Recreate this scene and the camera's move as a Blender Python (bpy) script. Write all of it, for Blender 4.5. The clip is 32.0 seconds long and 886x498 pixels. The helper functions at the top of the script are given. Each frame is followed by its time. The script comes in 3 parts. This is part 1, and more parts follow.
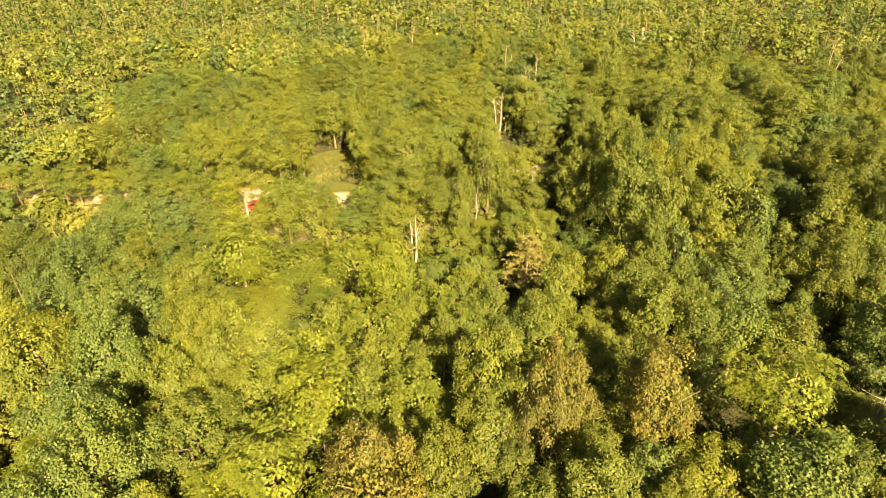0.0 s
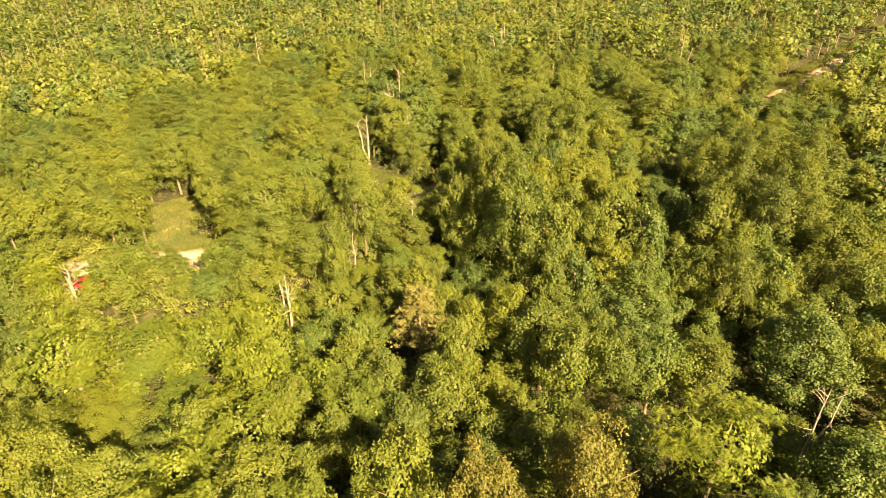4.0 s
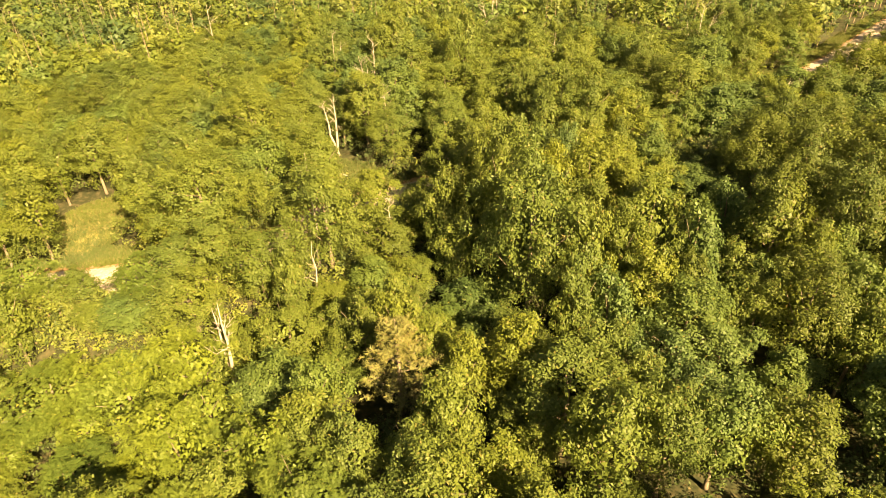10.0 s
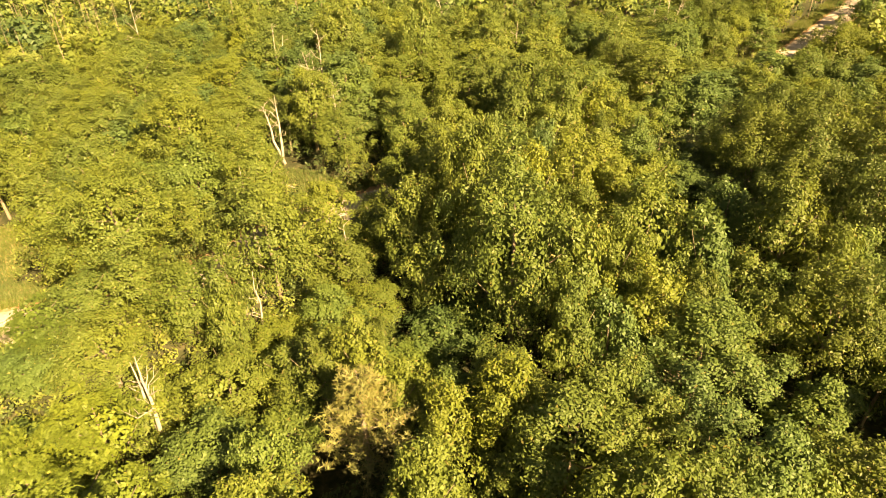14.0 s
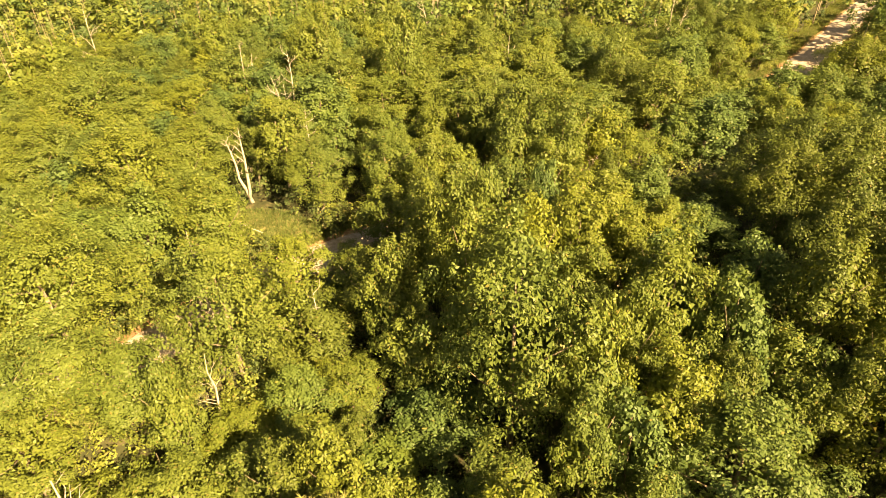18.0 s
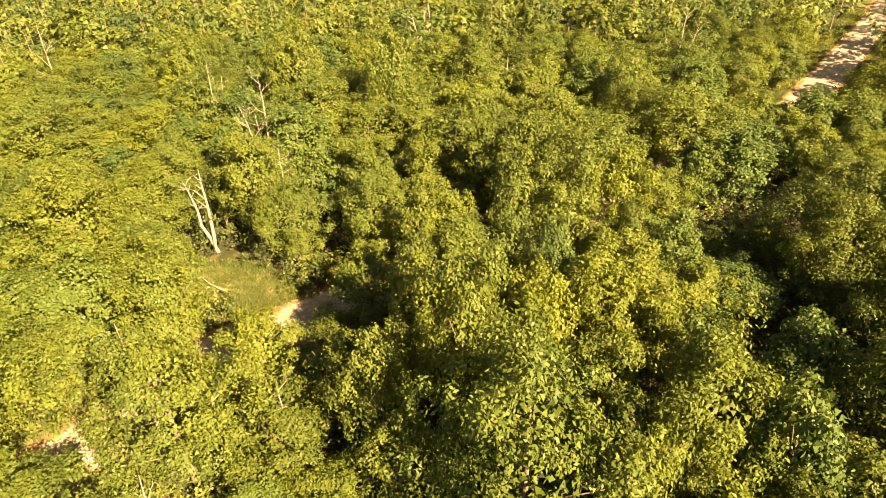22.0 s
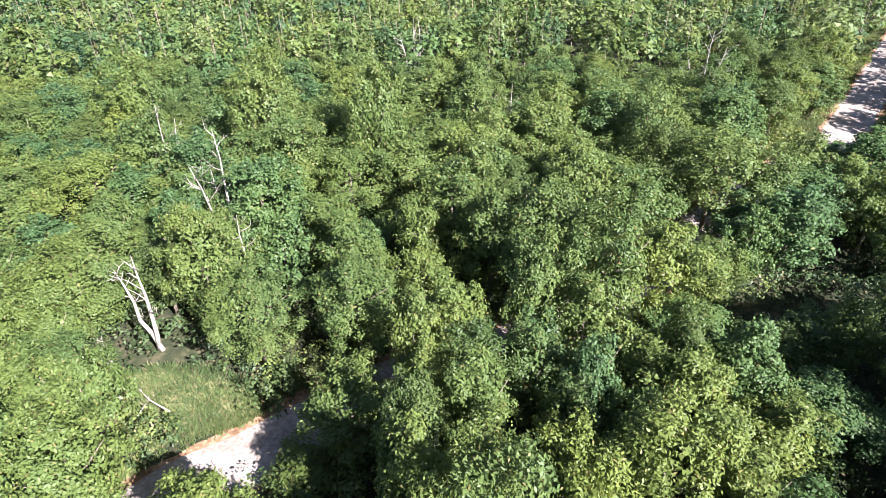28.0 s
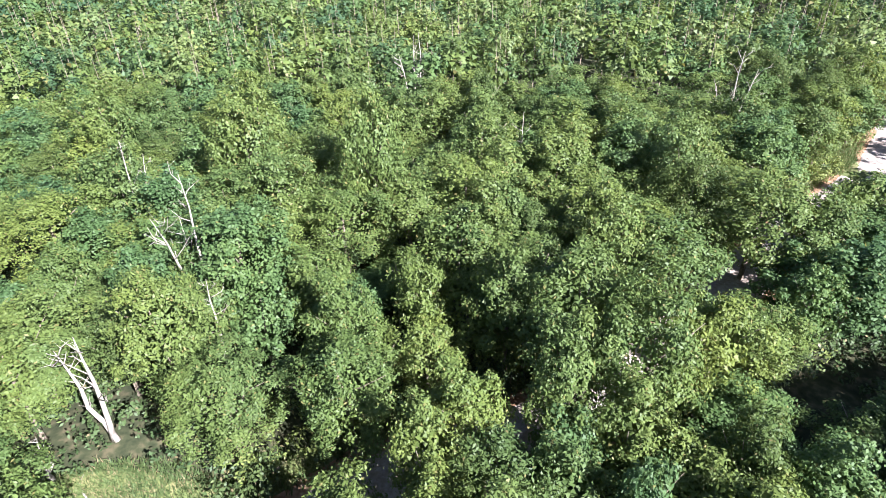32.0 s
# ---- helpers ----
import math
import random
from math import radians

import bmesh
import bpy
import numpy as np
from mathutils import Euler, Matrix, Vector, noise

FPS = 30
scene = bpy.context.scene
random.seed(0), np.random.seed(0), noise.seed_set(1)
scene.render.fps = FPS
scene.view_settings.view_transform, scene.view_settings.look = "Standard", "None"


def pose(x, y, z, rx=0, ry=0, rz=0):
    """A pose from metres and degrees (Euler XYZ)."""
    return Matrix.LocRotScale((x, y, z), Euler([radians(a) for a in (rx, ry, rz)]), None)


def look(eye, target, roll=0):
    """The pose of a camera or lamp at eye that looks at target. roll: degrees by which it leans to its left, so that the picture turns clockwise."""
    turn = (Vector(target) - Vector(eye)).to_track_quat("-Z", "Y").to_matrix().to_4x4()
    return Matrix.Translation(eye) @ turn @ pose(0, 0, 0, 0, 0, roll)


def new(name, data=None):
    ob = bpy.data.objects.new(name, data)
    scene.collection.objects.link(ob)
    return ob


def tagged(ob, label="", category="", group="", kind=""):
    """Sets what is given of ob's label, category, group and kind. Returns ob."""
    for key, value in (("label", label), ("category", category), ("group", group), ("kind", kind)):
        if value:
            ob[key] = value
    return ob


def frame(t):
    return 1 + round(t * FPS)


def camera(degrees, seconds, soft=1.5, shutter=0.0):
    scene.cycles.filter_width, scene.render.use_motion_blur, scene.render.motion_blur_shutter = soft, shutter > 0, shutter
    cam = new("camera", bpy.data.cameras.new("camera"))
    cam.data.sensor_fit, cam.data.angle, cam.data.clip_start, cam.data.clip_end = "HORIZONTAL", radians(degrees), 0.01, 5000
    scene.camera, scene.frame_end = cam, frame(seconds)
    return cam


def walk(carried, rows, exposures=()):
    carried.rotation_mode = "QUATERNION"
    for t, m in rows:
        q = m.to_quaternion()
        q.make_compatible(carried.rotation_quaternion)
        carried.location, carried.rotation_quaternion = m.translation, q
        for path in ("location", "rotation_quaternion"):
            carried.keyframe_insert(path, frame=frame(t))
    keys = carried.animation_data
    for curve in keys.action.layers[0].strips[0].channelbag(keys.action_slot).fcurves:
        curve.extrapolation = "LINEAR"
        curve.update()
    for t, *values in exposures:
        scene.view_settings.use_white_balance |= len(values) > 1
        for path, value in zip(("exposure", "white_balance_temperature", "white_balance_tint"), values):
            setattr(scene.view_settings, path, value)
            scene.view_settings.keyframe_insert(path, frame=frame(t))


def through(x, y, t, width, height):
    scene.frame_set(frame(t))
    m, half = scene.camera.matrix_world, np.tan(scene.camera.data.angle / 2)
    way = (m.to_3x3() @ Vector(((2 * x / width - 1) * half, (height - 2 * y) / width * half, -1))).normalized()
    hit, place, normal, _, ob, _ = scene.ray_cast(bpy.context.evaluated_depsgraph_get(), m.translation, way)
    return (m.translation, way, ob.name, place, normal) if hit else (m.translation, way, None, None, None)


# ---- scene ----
cam = camera(72.4, 32.0, soft=0.45)
PATH = [
    (0, (4.430, -7.974, 45.128), (3.831, -6.383, 44.076), -1.48),
    (0.5, (3.909, -6.468, 45.206), (3.322, -4.873, 44.153), -1.49),
    (1, (3.395, -5.023, 45.266), (2.882, -3.404, 44.210), -1.61),
    (1.5, (2.928, -3.603, 45.299), (2.489, -1.965, 44.240), -1.70),
    (2, (2.541, -2.216, 45.327), (2.223, -0.553, 44.264), -1.88),
    (2.5, (2.226, -0.822, 45.357), (1.954, 0.849, 44.292), -1.95),
    (3, (1.970, 0.589, 45.404), (1.722, 2.262, 44.337), -1.95),
    (3.5, (1.767, 2.021, 45.423), (1.533, 3.696, 44.356), -1.97),
    (4, (1.626, 3.464, 45.425), (1.402, 5.140, 44.359), -1.98),
    (4.5, (1.540, 4.847, 45.407), (1.322, 6.526, 44.342), -1.99),
    (6.5, (1.138, 10.205, 43.632), (0.937, 11.885, 42.565), -2.02),
    (7, (1.017, 11.586, 42.863), (0.819, 13.264, 41.792), -2.17),
    (7.5, (0.863, 12.978, 42.047), (0.667, 14.653, 40.973), -2.23),
    (8, (0.668, 14.354, 41.210), (0.475, 16.027, 40.132), -2.21),
    (8.5, (0.466, 15.725, 40.365), (0.276, 17.396, 39.283), -2.22),
    (9, (0.235, 17.065, 39.513), (0.046, 18.734, 38.427), -2.22),
    (9.5, (0.002, 18.381, 38.622), (-0.184, 20.048, 37.533), -2.18),
    (10, (-0.243, 19.649, 37.685), (-0.426, 21.314, 36.593), -2.15),
    (10.5, (-0.515, 20.853, 36.713), (-0.695, 22.518, 35.620), -2.11),
    (11, (-0.800, 22.004, 35.743), (-0.979, 23.668, 34.648), -2.12),
    (11.5, (-1.050, 23.121, 34.951), (-1.227, 24.782, 33.852), -2.12),
    (12, (-1.241, 24.167, 34.633), (-1.417, 25.830, 33.535), -2.08),
    (12.5, (-1.377, 25.192, 34.590), (-1.485, 26.859, 33.489), -2.12),
    (13, (-1.484, 26.204, 34.623), (-1.555, 27.871, 33.520), -2.19),
    (13.5, (-1.565, 27.223, 34.646), (-1.624, 28.890, 33.542), -2.18),
    (14, (-1.639, 28.310, 34.710), (-1.689, 29.977, 33.606), -2.19),
    (14.5, (-1.677, 29.482, 34.789), (-1.720, 31.149, 33.684), -2.12),
    (16.5, (-1.610, 34.274, 35.136), (-1.634, 35.935, 34.023), -2.18),
    (17, (-1.540, 35.490, 35.133), (-1.562, 37.151, 34.019), -2.14),
    (17.5, (-1.483, 36.758, 35.143), (-1.501, 38.418, 34.027), -2.09),
    (18, (-1.448, 38.108, 35.194), (-1.464, 39.767, 34.077), -2.21),
    (18.5, (-1.434, 39.459, 35.240), (-1.448, 41.117, 34.122), -2.26),
    (19, (-1.467, 40.777, 35.263), (-1.477, 42.436, 34.145), -2.23),
    (19.5, (-1.506, 42.089, 35.262), (-1.512, 43.747, 34.143), -2.22),
    (20, (-1.510, 43.392, 35.203), (-1.514, 45.051, 34.085), -2.20),
    (20.5, (-1.444, 44.635, 35.128), (-1.446, 46.295, 34.011), -2.18),
    (21, (-1.403, 45.851, 35.061), (-1.401, 47.510, 33.945), -2.12),
    (21.5, (-1.391, 47.038, 35.009), (-1.385, 48.697, 33.893), -2.04),
    (22, (-1.370, 48.179, 34.933), (-1.362, 49.840, 33.818), -1.98),
    (22.5, (-1.345, 49.357, 34.886), (-1.333, 51.017, 33.771), -1.99),
    (23, (-1.301, 50.571, 34.845), (-1.285, 52.232, 33.731), -1.96),
    (23.5, (-1.242, 51.842, 34.794), (-1.225, 53.502, 33.679), -1.97),
    (24, (-1.207, 53.107, 34.738), (-1.187, 54.767, 33.623), -1.95),
    (24.5, (-1.193, 54.279, 34.702), (-1.172, 55.940, 33.588), -1.97),
    (25, (-1.223, 55.380, 34.703), (-1.200, 57.041, 33.588), -1.94),
    (25.5, (-1.328, 56.441, 34.698), (-1.302, 58.102, 33.585), -2.02),
    (27.5, (-1.652, 60.787, 34.774), (-1.613, 62.446, 33.658), -2.02),
    (28, (-1.814, 61.944, 34.737), (-1.771, 63.603, 33.622), -1.93),
    (28.5, (-1.955, 63.120, 34.714), (-1.907, 64.780, 33.600), -1.88),
    (29, (-2.030, 64.279, 34.694), (-1.981, 65.940, 33.581), -1.84),
    (29.5, (-2.033, 65.383, 34.653), (-1.983, 67.045, 33.541), -1.81),
    (30, (-2.000, 66.433, 34.560), (-1.949, 68.097, 33.451), -1.83),
    (30.5, (-2.014, 67.451, 34.481), (-1.963, 69.117, 33.374), -1.82),
    (31, (-2.050, 68.480, 34.410), (-1.998, 70.146, 33.306), -1.81),
    (31.5, (-2.078, 69.564, 34.315), (-2.027, 71.232, 33.212), -1.80),
    (32, (-2.096, 70.662, 34.209), (-2.045, 72.332, 33.108), -1.79),
]
EXPOSURES = [(0.0, 2.16, 18600, 15), (25.0, 2.27, 21000, 16.5), (25.5, 2.27, 14000, 14), (27.5, 2.15, 5640, 21), (32.0, 2.20, 5480, 20)]
walk(cam, [(t, look(eye, target, roll)) for t, eye, target, roll in PATH], EXPOSURES)

# ---- world, sun, exposure ----
SUN_FROM = Vector((0.66, -0.75, 0.0)).normalized()
SUN_UP = radians(37)
world = bpy.data.worlds.new("sky")
scene.world = world
world.use_nodes = True
wn = world.node_tree.nodes
sky = wn.new("ShaderNodeTexSky")
sky.sky_type, sky.sun_disc = "NISHITA", False
sky.sun_elevation, sky.sun_rotation = SUN_UP, math.atan2(SUN_FROM.x, SUN_FROM.y)
wn["Background"].inputs["Strength"].default_value = 0.036
world.node_tree.links.new(sky.outputs[0], wn["Background"].inputs["Color"])
lamp = bpy.data.lights.new("sun", "SUN")
lamp.energy, lamp.angle, lamp.color = 5.8, radians(0.55), (1.0, 0.93, 0.80)
sun = new("sun", lamp)
sun.matrix_world = look(SUN_FROM * 100 * math.cos(SUN_UP) + Vector((0, 0, 100 * math.sin(SUN_UP))), (0, 0, 0))


# ---- materials ----
def shader(name, rough=0.8):
    m = bpy.data.materials.new(name)
    m.use_nodes = True
    n, l = m.node_tree.nodes, m.node_tree.links
    b = n["Principled BSDF"]
    b.inputs["Roughness"].default_value = rough
    b.inputs["Specular IOR Level"].default_value = 0.25
    return m, n, l, b


def ramp(n, l, src, stops):
    r = n.new("ShaderNodeValToRGB")
    e = r.color_ramp.elements
    while len(e) < len(stops):
        e.new(0.5)
    for k, (p, c) in zip(e, stops):
        k.position, k.color = p, (*c, 1)
    l.new(src, r.inputs[0])
    return r.outputs[0]


def noise_of(n, l, scale, detail=4.0, where=None):
    t = n.new("ShaderNodeTexNoise")
    t.inputs["Scale"].default_value, t.inputs["Detail"].default_value = scale, detail
    if where is None:
        where = n.new("ShaderNodeNewGeometry").outputs["Position"]
    l.new(where, t.inputs["Vector"])
    return t.outputs["Fac"]


def blend(n, l, fac, a, b, mode="MIX"):
    x = n.new("ShaderNodeMix")
    x.data_type, x.blend_type = "RGBA", mode
    for s, v in ((x.inputs[0], fac), (x.inputs[6], a), (x.inputs[7], b)):
        if isinstance(v, (int, float)):
            s.default_value = v
        elif isinstance(v, tuple):
            s.default_value = (*v, 1)
        else:
            l.new(v, s)
    return x.outputs[2]


def bumped(n, l, b, src, strength, dist=0.05):
    u = n.new("ShaderNodeBump")
    u.inputs["Strength"].default_value, u.inputs["Distance"].default_value = strength, dist
    l.new(src, u.inputs["Height"])
    l.new(u.outputs[0], b.inputs["Normal"])


def leaf_material(name, dark, mid, light, dry, dry_amount=0.06, through=0.31):
    """Leaves: every leaf, every tree and every patch of wood has a tone of its own; light comes through them."""
    m, n, l, b = shader(name, 0.5)
    geo = n.new("ShaderNodeNewGeometry")
    leaf = geo.outputs["Random Per Island"]
    tree = n.new("ShaderNodeObjectInfo").outputs["Random"]
    dark, light = (tuple(0.45 * m + 0.55 * v for m, v in zip(mid, c)) for c in (dark, light))
    col = ramp(n, l, leaf, [(0.0, dark), (0.5, mid), (1.0, light)])
    patch = noise_of(n, l, 0.11, 2.0)
    col = blend(n, l, 1.0, col, ramp(n, l, patch, [(0.35, (0.84, 0.90, 1.02)), (0.65, (1.14, 1.07, 0.96))]), "MULTIPLY")
    col = blend(n, l, 1.0, col, ramp(n, l, tree, [(0.0, (0.82, 0.88, 0.90)), (0.5, (1.0, 1.0, 1.0)), (1.0, (1.17, 1.12, 0.98))]), "MULTIPLY")
    pick = n.new("ShaderNodeMath")
    pick.operation = "GREATER_THAN"
    w = n.new("ShaderNodeTexWhiteNoise")
    w.noise_dimensions = "1D"
    l.new(leaf, w.inputs["W"])
    l.new(w.outputs["Value"], pick.inputs[0])
    pick.inputs[1].default_value = 1 - dry_amount
    col = blend(n, l, pick.outputs[0], col, dry)
    col = blend(n, l, 1.0, col, (1.0, 0.98, 1.12), "MULTIPLY")
    l.new(col, b.inputs["Base Color"])
    b.inputs["Specular IOR Level"].default_value = 0.2
    t = n.new("ShaderNodeBsdfTranslucent")
    l.new(blend(n, l, 1.0, col, (1.22, 1.12, 0.8), "MULTIPLY"), t.inputs["Color"])
    mix = n.new("ShaderNodeMixShader")
    mix.inputs[0].default_value = through
    l.new(b.outputs[0], mix.inputs[1])
    l.new(t.outputs[0], mix.inputs[2])
    l.new(mix.outputs[0], n["Material Output"].inputs["Surface"])
    return m


OAK = leaf_material("oak_leaves", (0.064, 0.098, 0.022), (0.100, 0.145, 0.034), (0.150, 0.198, 0.050), (0.17, 0.165, 0.05), 0.03)
MAPLE = leaf_material("maple_leaves", (0.048, 0.092, 0.026), (0.076, 0.130, 0.038), (0.115, 0.175, 0.055), (0.20, 0.20, 0.06), 0.01)
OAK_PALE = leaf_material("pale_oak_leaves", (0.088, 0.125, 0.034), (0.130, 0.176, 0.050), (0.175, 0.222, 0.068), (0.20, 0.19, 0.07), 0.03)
OAK_DARK = leaf_material("dark_oak_leaves", (0.050, 0.080, 0.019), (0.078, 0.115, 0.028), (0.115, 0.156, 0.040), (0.15, 0.14, 0.05), 0.02)
MAPLE_DARK = leaf_material("bluish_leaves", (0.038, 0.076, 0.026), (0.060, 0.108, 0.038), (0.092, 0.146, 0.054), (0.14, 0.15, 0.05), 0.01)
SUMAC = leaf_material("sumac_leaves", (0.084, 0.130, 0.026), (0.110, 0.164, 0.034), (0.138, 0.192, 0.044), (0.24, 0.25, 0.06), 0.02)
RUSSET = leaf_material("russet_oak_leaves", (0.074, 0.088, 0.024), (0.108, 0.124, 0.036), (0.150, 0.160, 0.05), (0.20, 0.15, 0.06), 0.07)
PINE = leaf_material("pine_needles", (0.100, 0.112, 0.036), (0.140, 0.150, 0.050), (0.180, 0.186, 0.068), (0.22, 0.17, 0.07), 0.06, 0.1)
# Undergrowth leaves are coloured darker to deepen the shade between crowns.
BUSH = leaf_material("shade_darkened_leaves", (0.032, 0.054, 0.018), (0.048, 0.078, 0.025), (0.070, 0.102, 0.034), (0.13, 0.11, 0.05), 0.04, 0.12)
GRASS = leaf_material("grass_blades", (0.060, 0.098, 0.028), (0.092, 0.134, 0.040), (0.135, 0.165, 0.055), (0.22, 0.19, 0.09), 0.12)


def bark_material(name, a, b_, scale):
    m, n, l, b = shader(name, 0.9)
    co = n.new("ShaderNodeTexCoord")
    mp = n.new("ShaderNodeMapping")
    mp.inputs["Scale"].default_value = (1, 1, 0.25)
    l.new(co.outputs["Object"], mp.inputs[0])
    f = noise_of(n, l, scale, 6.0, mp.outputs[0])
    l.new(ramp(n, l, f, [(0.3, a), (0.7, b_)]), b.inputs["Base Color"])
    bumped(n, l, b, f, 0.7, 0.03)
    return m


BARK = bark_material("bark", (0.09, 0.07, 0.05), (0.25, 0.21, 0.16), 9)
DEADWOOD = bark_material("weathered_deadwood", (0.22, 0.195, 0.165), (0.40, 0.36, 0.31), 7)


def ground_material(name, cols, scale, bump, rough=0.95, big=0.08, tone=((0.75, 0.75, 0.75), (1.2, 1.2, 1.2))):
    m, n, l, b = shader(name, rough)
    fine, wide = noise_of(n, l, scale, 8.0), noise_of(n, l, big, 3.0)
    col = ramp(n, l, fine, [(0.30, cols[0]), (0.5, cols[1]), (0.68, cols[2])])
    col = blend(n, l, 1.0, col, ramp(n, l, wide, [(0.35, tone[0]), (0.65, tone[1])]), "MULTIPLY")
    l.new(col, b.inputs["Base Color"])
    bumped(n, l, b, fine, bump, 0.08)
    return m


LITTER = ground_material("forest_floor", ((0.018, 0.024, 0.010), (0.035, 0.040, 0.018), (0.075, 0.066, 0.036)), 1.6, 0.8)
GRAVEL = ground_material("pale_gravel", ((0.25, 0.205, 0.175), (0.335, 0.285, 0.25), (0.43, 0.38, 0.345)), 3.5, 0.6, big=0.35, tone=((0.80, 0.76, 0.72), (1.1, 1.1, 1.1)))
CLAY = ground_material("red_clay", ((0.17, 0.09, 0.05), (0.27, 0.16, 0.09), (0.38, 0.27, 0.18)), 2.5, 0.8, big=0.3)
MEADOW = ground_material("dry_meadow", ((0.060, 0.085, 0.026), (0.102, 0.118, 0.040), (0.17, 0.155, 0.07)), 1.2, 0.7, big=0.2)
DRY_MEADOW = ground_material("dry_clearing", ((0.12, 0.115, 0.036), (0.19, 0.17, 0.06), (0.27, 0.225, 0.10)), 1.2, 0.7, big=0.2)


def paint(name, c, rough=0.4, metal=0.0):
    m, n, l, b = shader(name, rough)
    f = noise_of(n, l, 6.0, 5.0)
    l.new(blend(n, l, 1.0, c, ramp(n, l, f, [(0.3, (0.85, 0.85, 0.85)), (0.7, (1.08, 1.08, 1.08))]), "MULTIPLY"), b.inputs["Base Color"])
    b.inputs["Metallic"].default_value = metal
    return m


# ---- mesh helpers ----
def soup(name, groups, mats, which=None):
    """A mesh of loose faces from arrays (n, corners, 3)."""
    groups = [np.asarray(g, np.float32) for g in (groups if isinstance(groups, list) else [groups])]
    n = sum(g.shape[0] * g.shape[1] for g in groups)
    sides = np.concatenate([np.full(len(g), g.shape[1], np.int32) for g in groups])
    me = bpy.data.meshes.new(name)
    me.vertices.add(n)
    me.vertices.foreach_set("co", np.concatenate([g.ravel() for g in groups]))
    me.loops.add(n)
    me.loops.foreach_set("vertex_index", np.arange(n, dtype=np.int32))
    me.polygons.add(len(sides))
    me.polygons.foreach_set("loop_start", np.concatenate([[0], np.cumsum(sides)[:-1]]).astype(np.int32))
    if which is not None:
        me.polygons.foreach_set("material_index", np.asarray(which, np.int32))
    for m in mats:
        me.materials.append(m)
    me.update(calc_edges=True)
    return me


def solid(name, verts, faces, mat, smooth=False):
    me = bpy.data.meshes.new(name)
    me.from_pydata([tuple(v) for v in verts], [], faces)
    me.materials.append(mat)
    if smooth:
        me.polygons.foreach_set("use_smooth", [True] * len(me.polygons))
    me.update()
    return me


def child(name, me, parent, label="", at=None):
    ob = new(name, me)
    ob.parent = parent
    if at is not None:
        ob.matrix_basis = at
    if label:
        ob["label"] = label
    return ob


def tube(points, radii, sides=7):
    """Verts and faces of a bent, tapered limb along points."""
    verts, faces = [], []
    pts = [Vector(p) for p in points]
    for i, p in enumerate(pts):
        d = (pts[min(i + 1, len(pts) - 1)] - pts[max(i - 1, 0)]).normalized()
        u = d.cross(Vector((0.31, 0.95, 0.05))).normalized()
        v = d.cross(u)
        for k in range(sides):
            a = 2 * math.pi * k / sides
            verts.append(p + (u * math.cos(a) + v * math.sin(a)) * radii[i])
    for i in range(len(pts) - 1):
        for k in range(sides):
            a, b = i * sides + k, i * sides + (k + 1) % sides
            faces.append((a, b, b + sides, a + sides))
    faces.append(tuple(range(sides))[::-1])
    faces.append(tuple(range((len(pts) - 1) * sides, len(pts) * sides)))
    return verts, faces


def joined_tubes(list_of):
    verts, faces = [], []
    for v, f in list_of:
        o = len(verts)
        verts += v
        faces += [tuple(i + o for i in q) for q in f]
    return verts, faces


def unit(a):
    return a / np.maximum(np.linalg.norm(a, axis=-1, keepdims=True), 1e-6)


def frames_of(n):
    """Two unit vectors across each of the unit vectors n."""
    h = np.where(np.abs(n[:, 2:3]) < 0.9, np.array([[0, 0, 1.0]]), np.array([[1.0, 0, 0]]))
    u = unit(np.cross(n, h))
    return u, np.cross(n, u)


def leaves_on(rng, at, normal, size, wide=0.5):
    """One pointed, slightly folded leaf at each twig tip, laid about its normal."""
    n = unit(normal + rng.normal(0, 0.46, normal.shape))
    u, v = frames_of(n)
    a = rng.uniform(0, 6.283, (len(at), 1))
    d, s = u * np.cos(a) + v * np.sin(a), v * np.cos(a) - u * np.sin(a)
    ln = size * rng.uniform(0.7, 1.3, (len(at), 1))
    mid = at + d * ln * 0.1
    return np.stack([at + d * ln, mid + s * ln * wide + n * ln * 0.10, at - d * ln, mid - s * ln * wide + n * ln * 0.10], 1)


def fronds(rng, at, normal, size, pairs=4):
    """Feathered leaves that arch outward and hang at their tips."""
    out = []
    u, v = frames_of(normal)
    a = rng.uniform(0, 6.28, len(at))
    d = unit(u * np.cos(a)[:, None] + v * np.sin(a)[:, None] + normal * 0.45)
    s = unit(np.cross(d, np.array([[0, 0, 1.0]])) + 1e-4)
    ln = (size * rng.uniform(0.75, 1.25, len(at)))[:, None]
    for k in range(pairs):
        f = (k + 0.6) / pairs
        p = at + d * ln * f - np.array([0, 0, 1.0]) * ln * 0.45 * f * f
        w = ln * (0.36 - 0.16 * f)
        for sg in (-1, 1):
            tip = p + s * sg * w + d * ln * 0.17 - np.array([0, 0, 1.0]) * ln * 0.05
            out.append(np.stack([p - d * ln * 0.07, p + d * ln * 0.07, tip], 1))
    return np.concatenate(out)


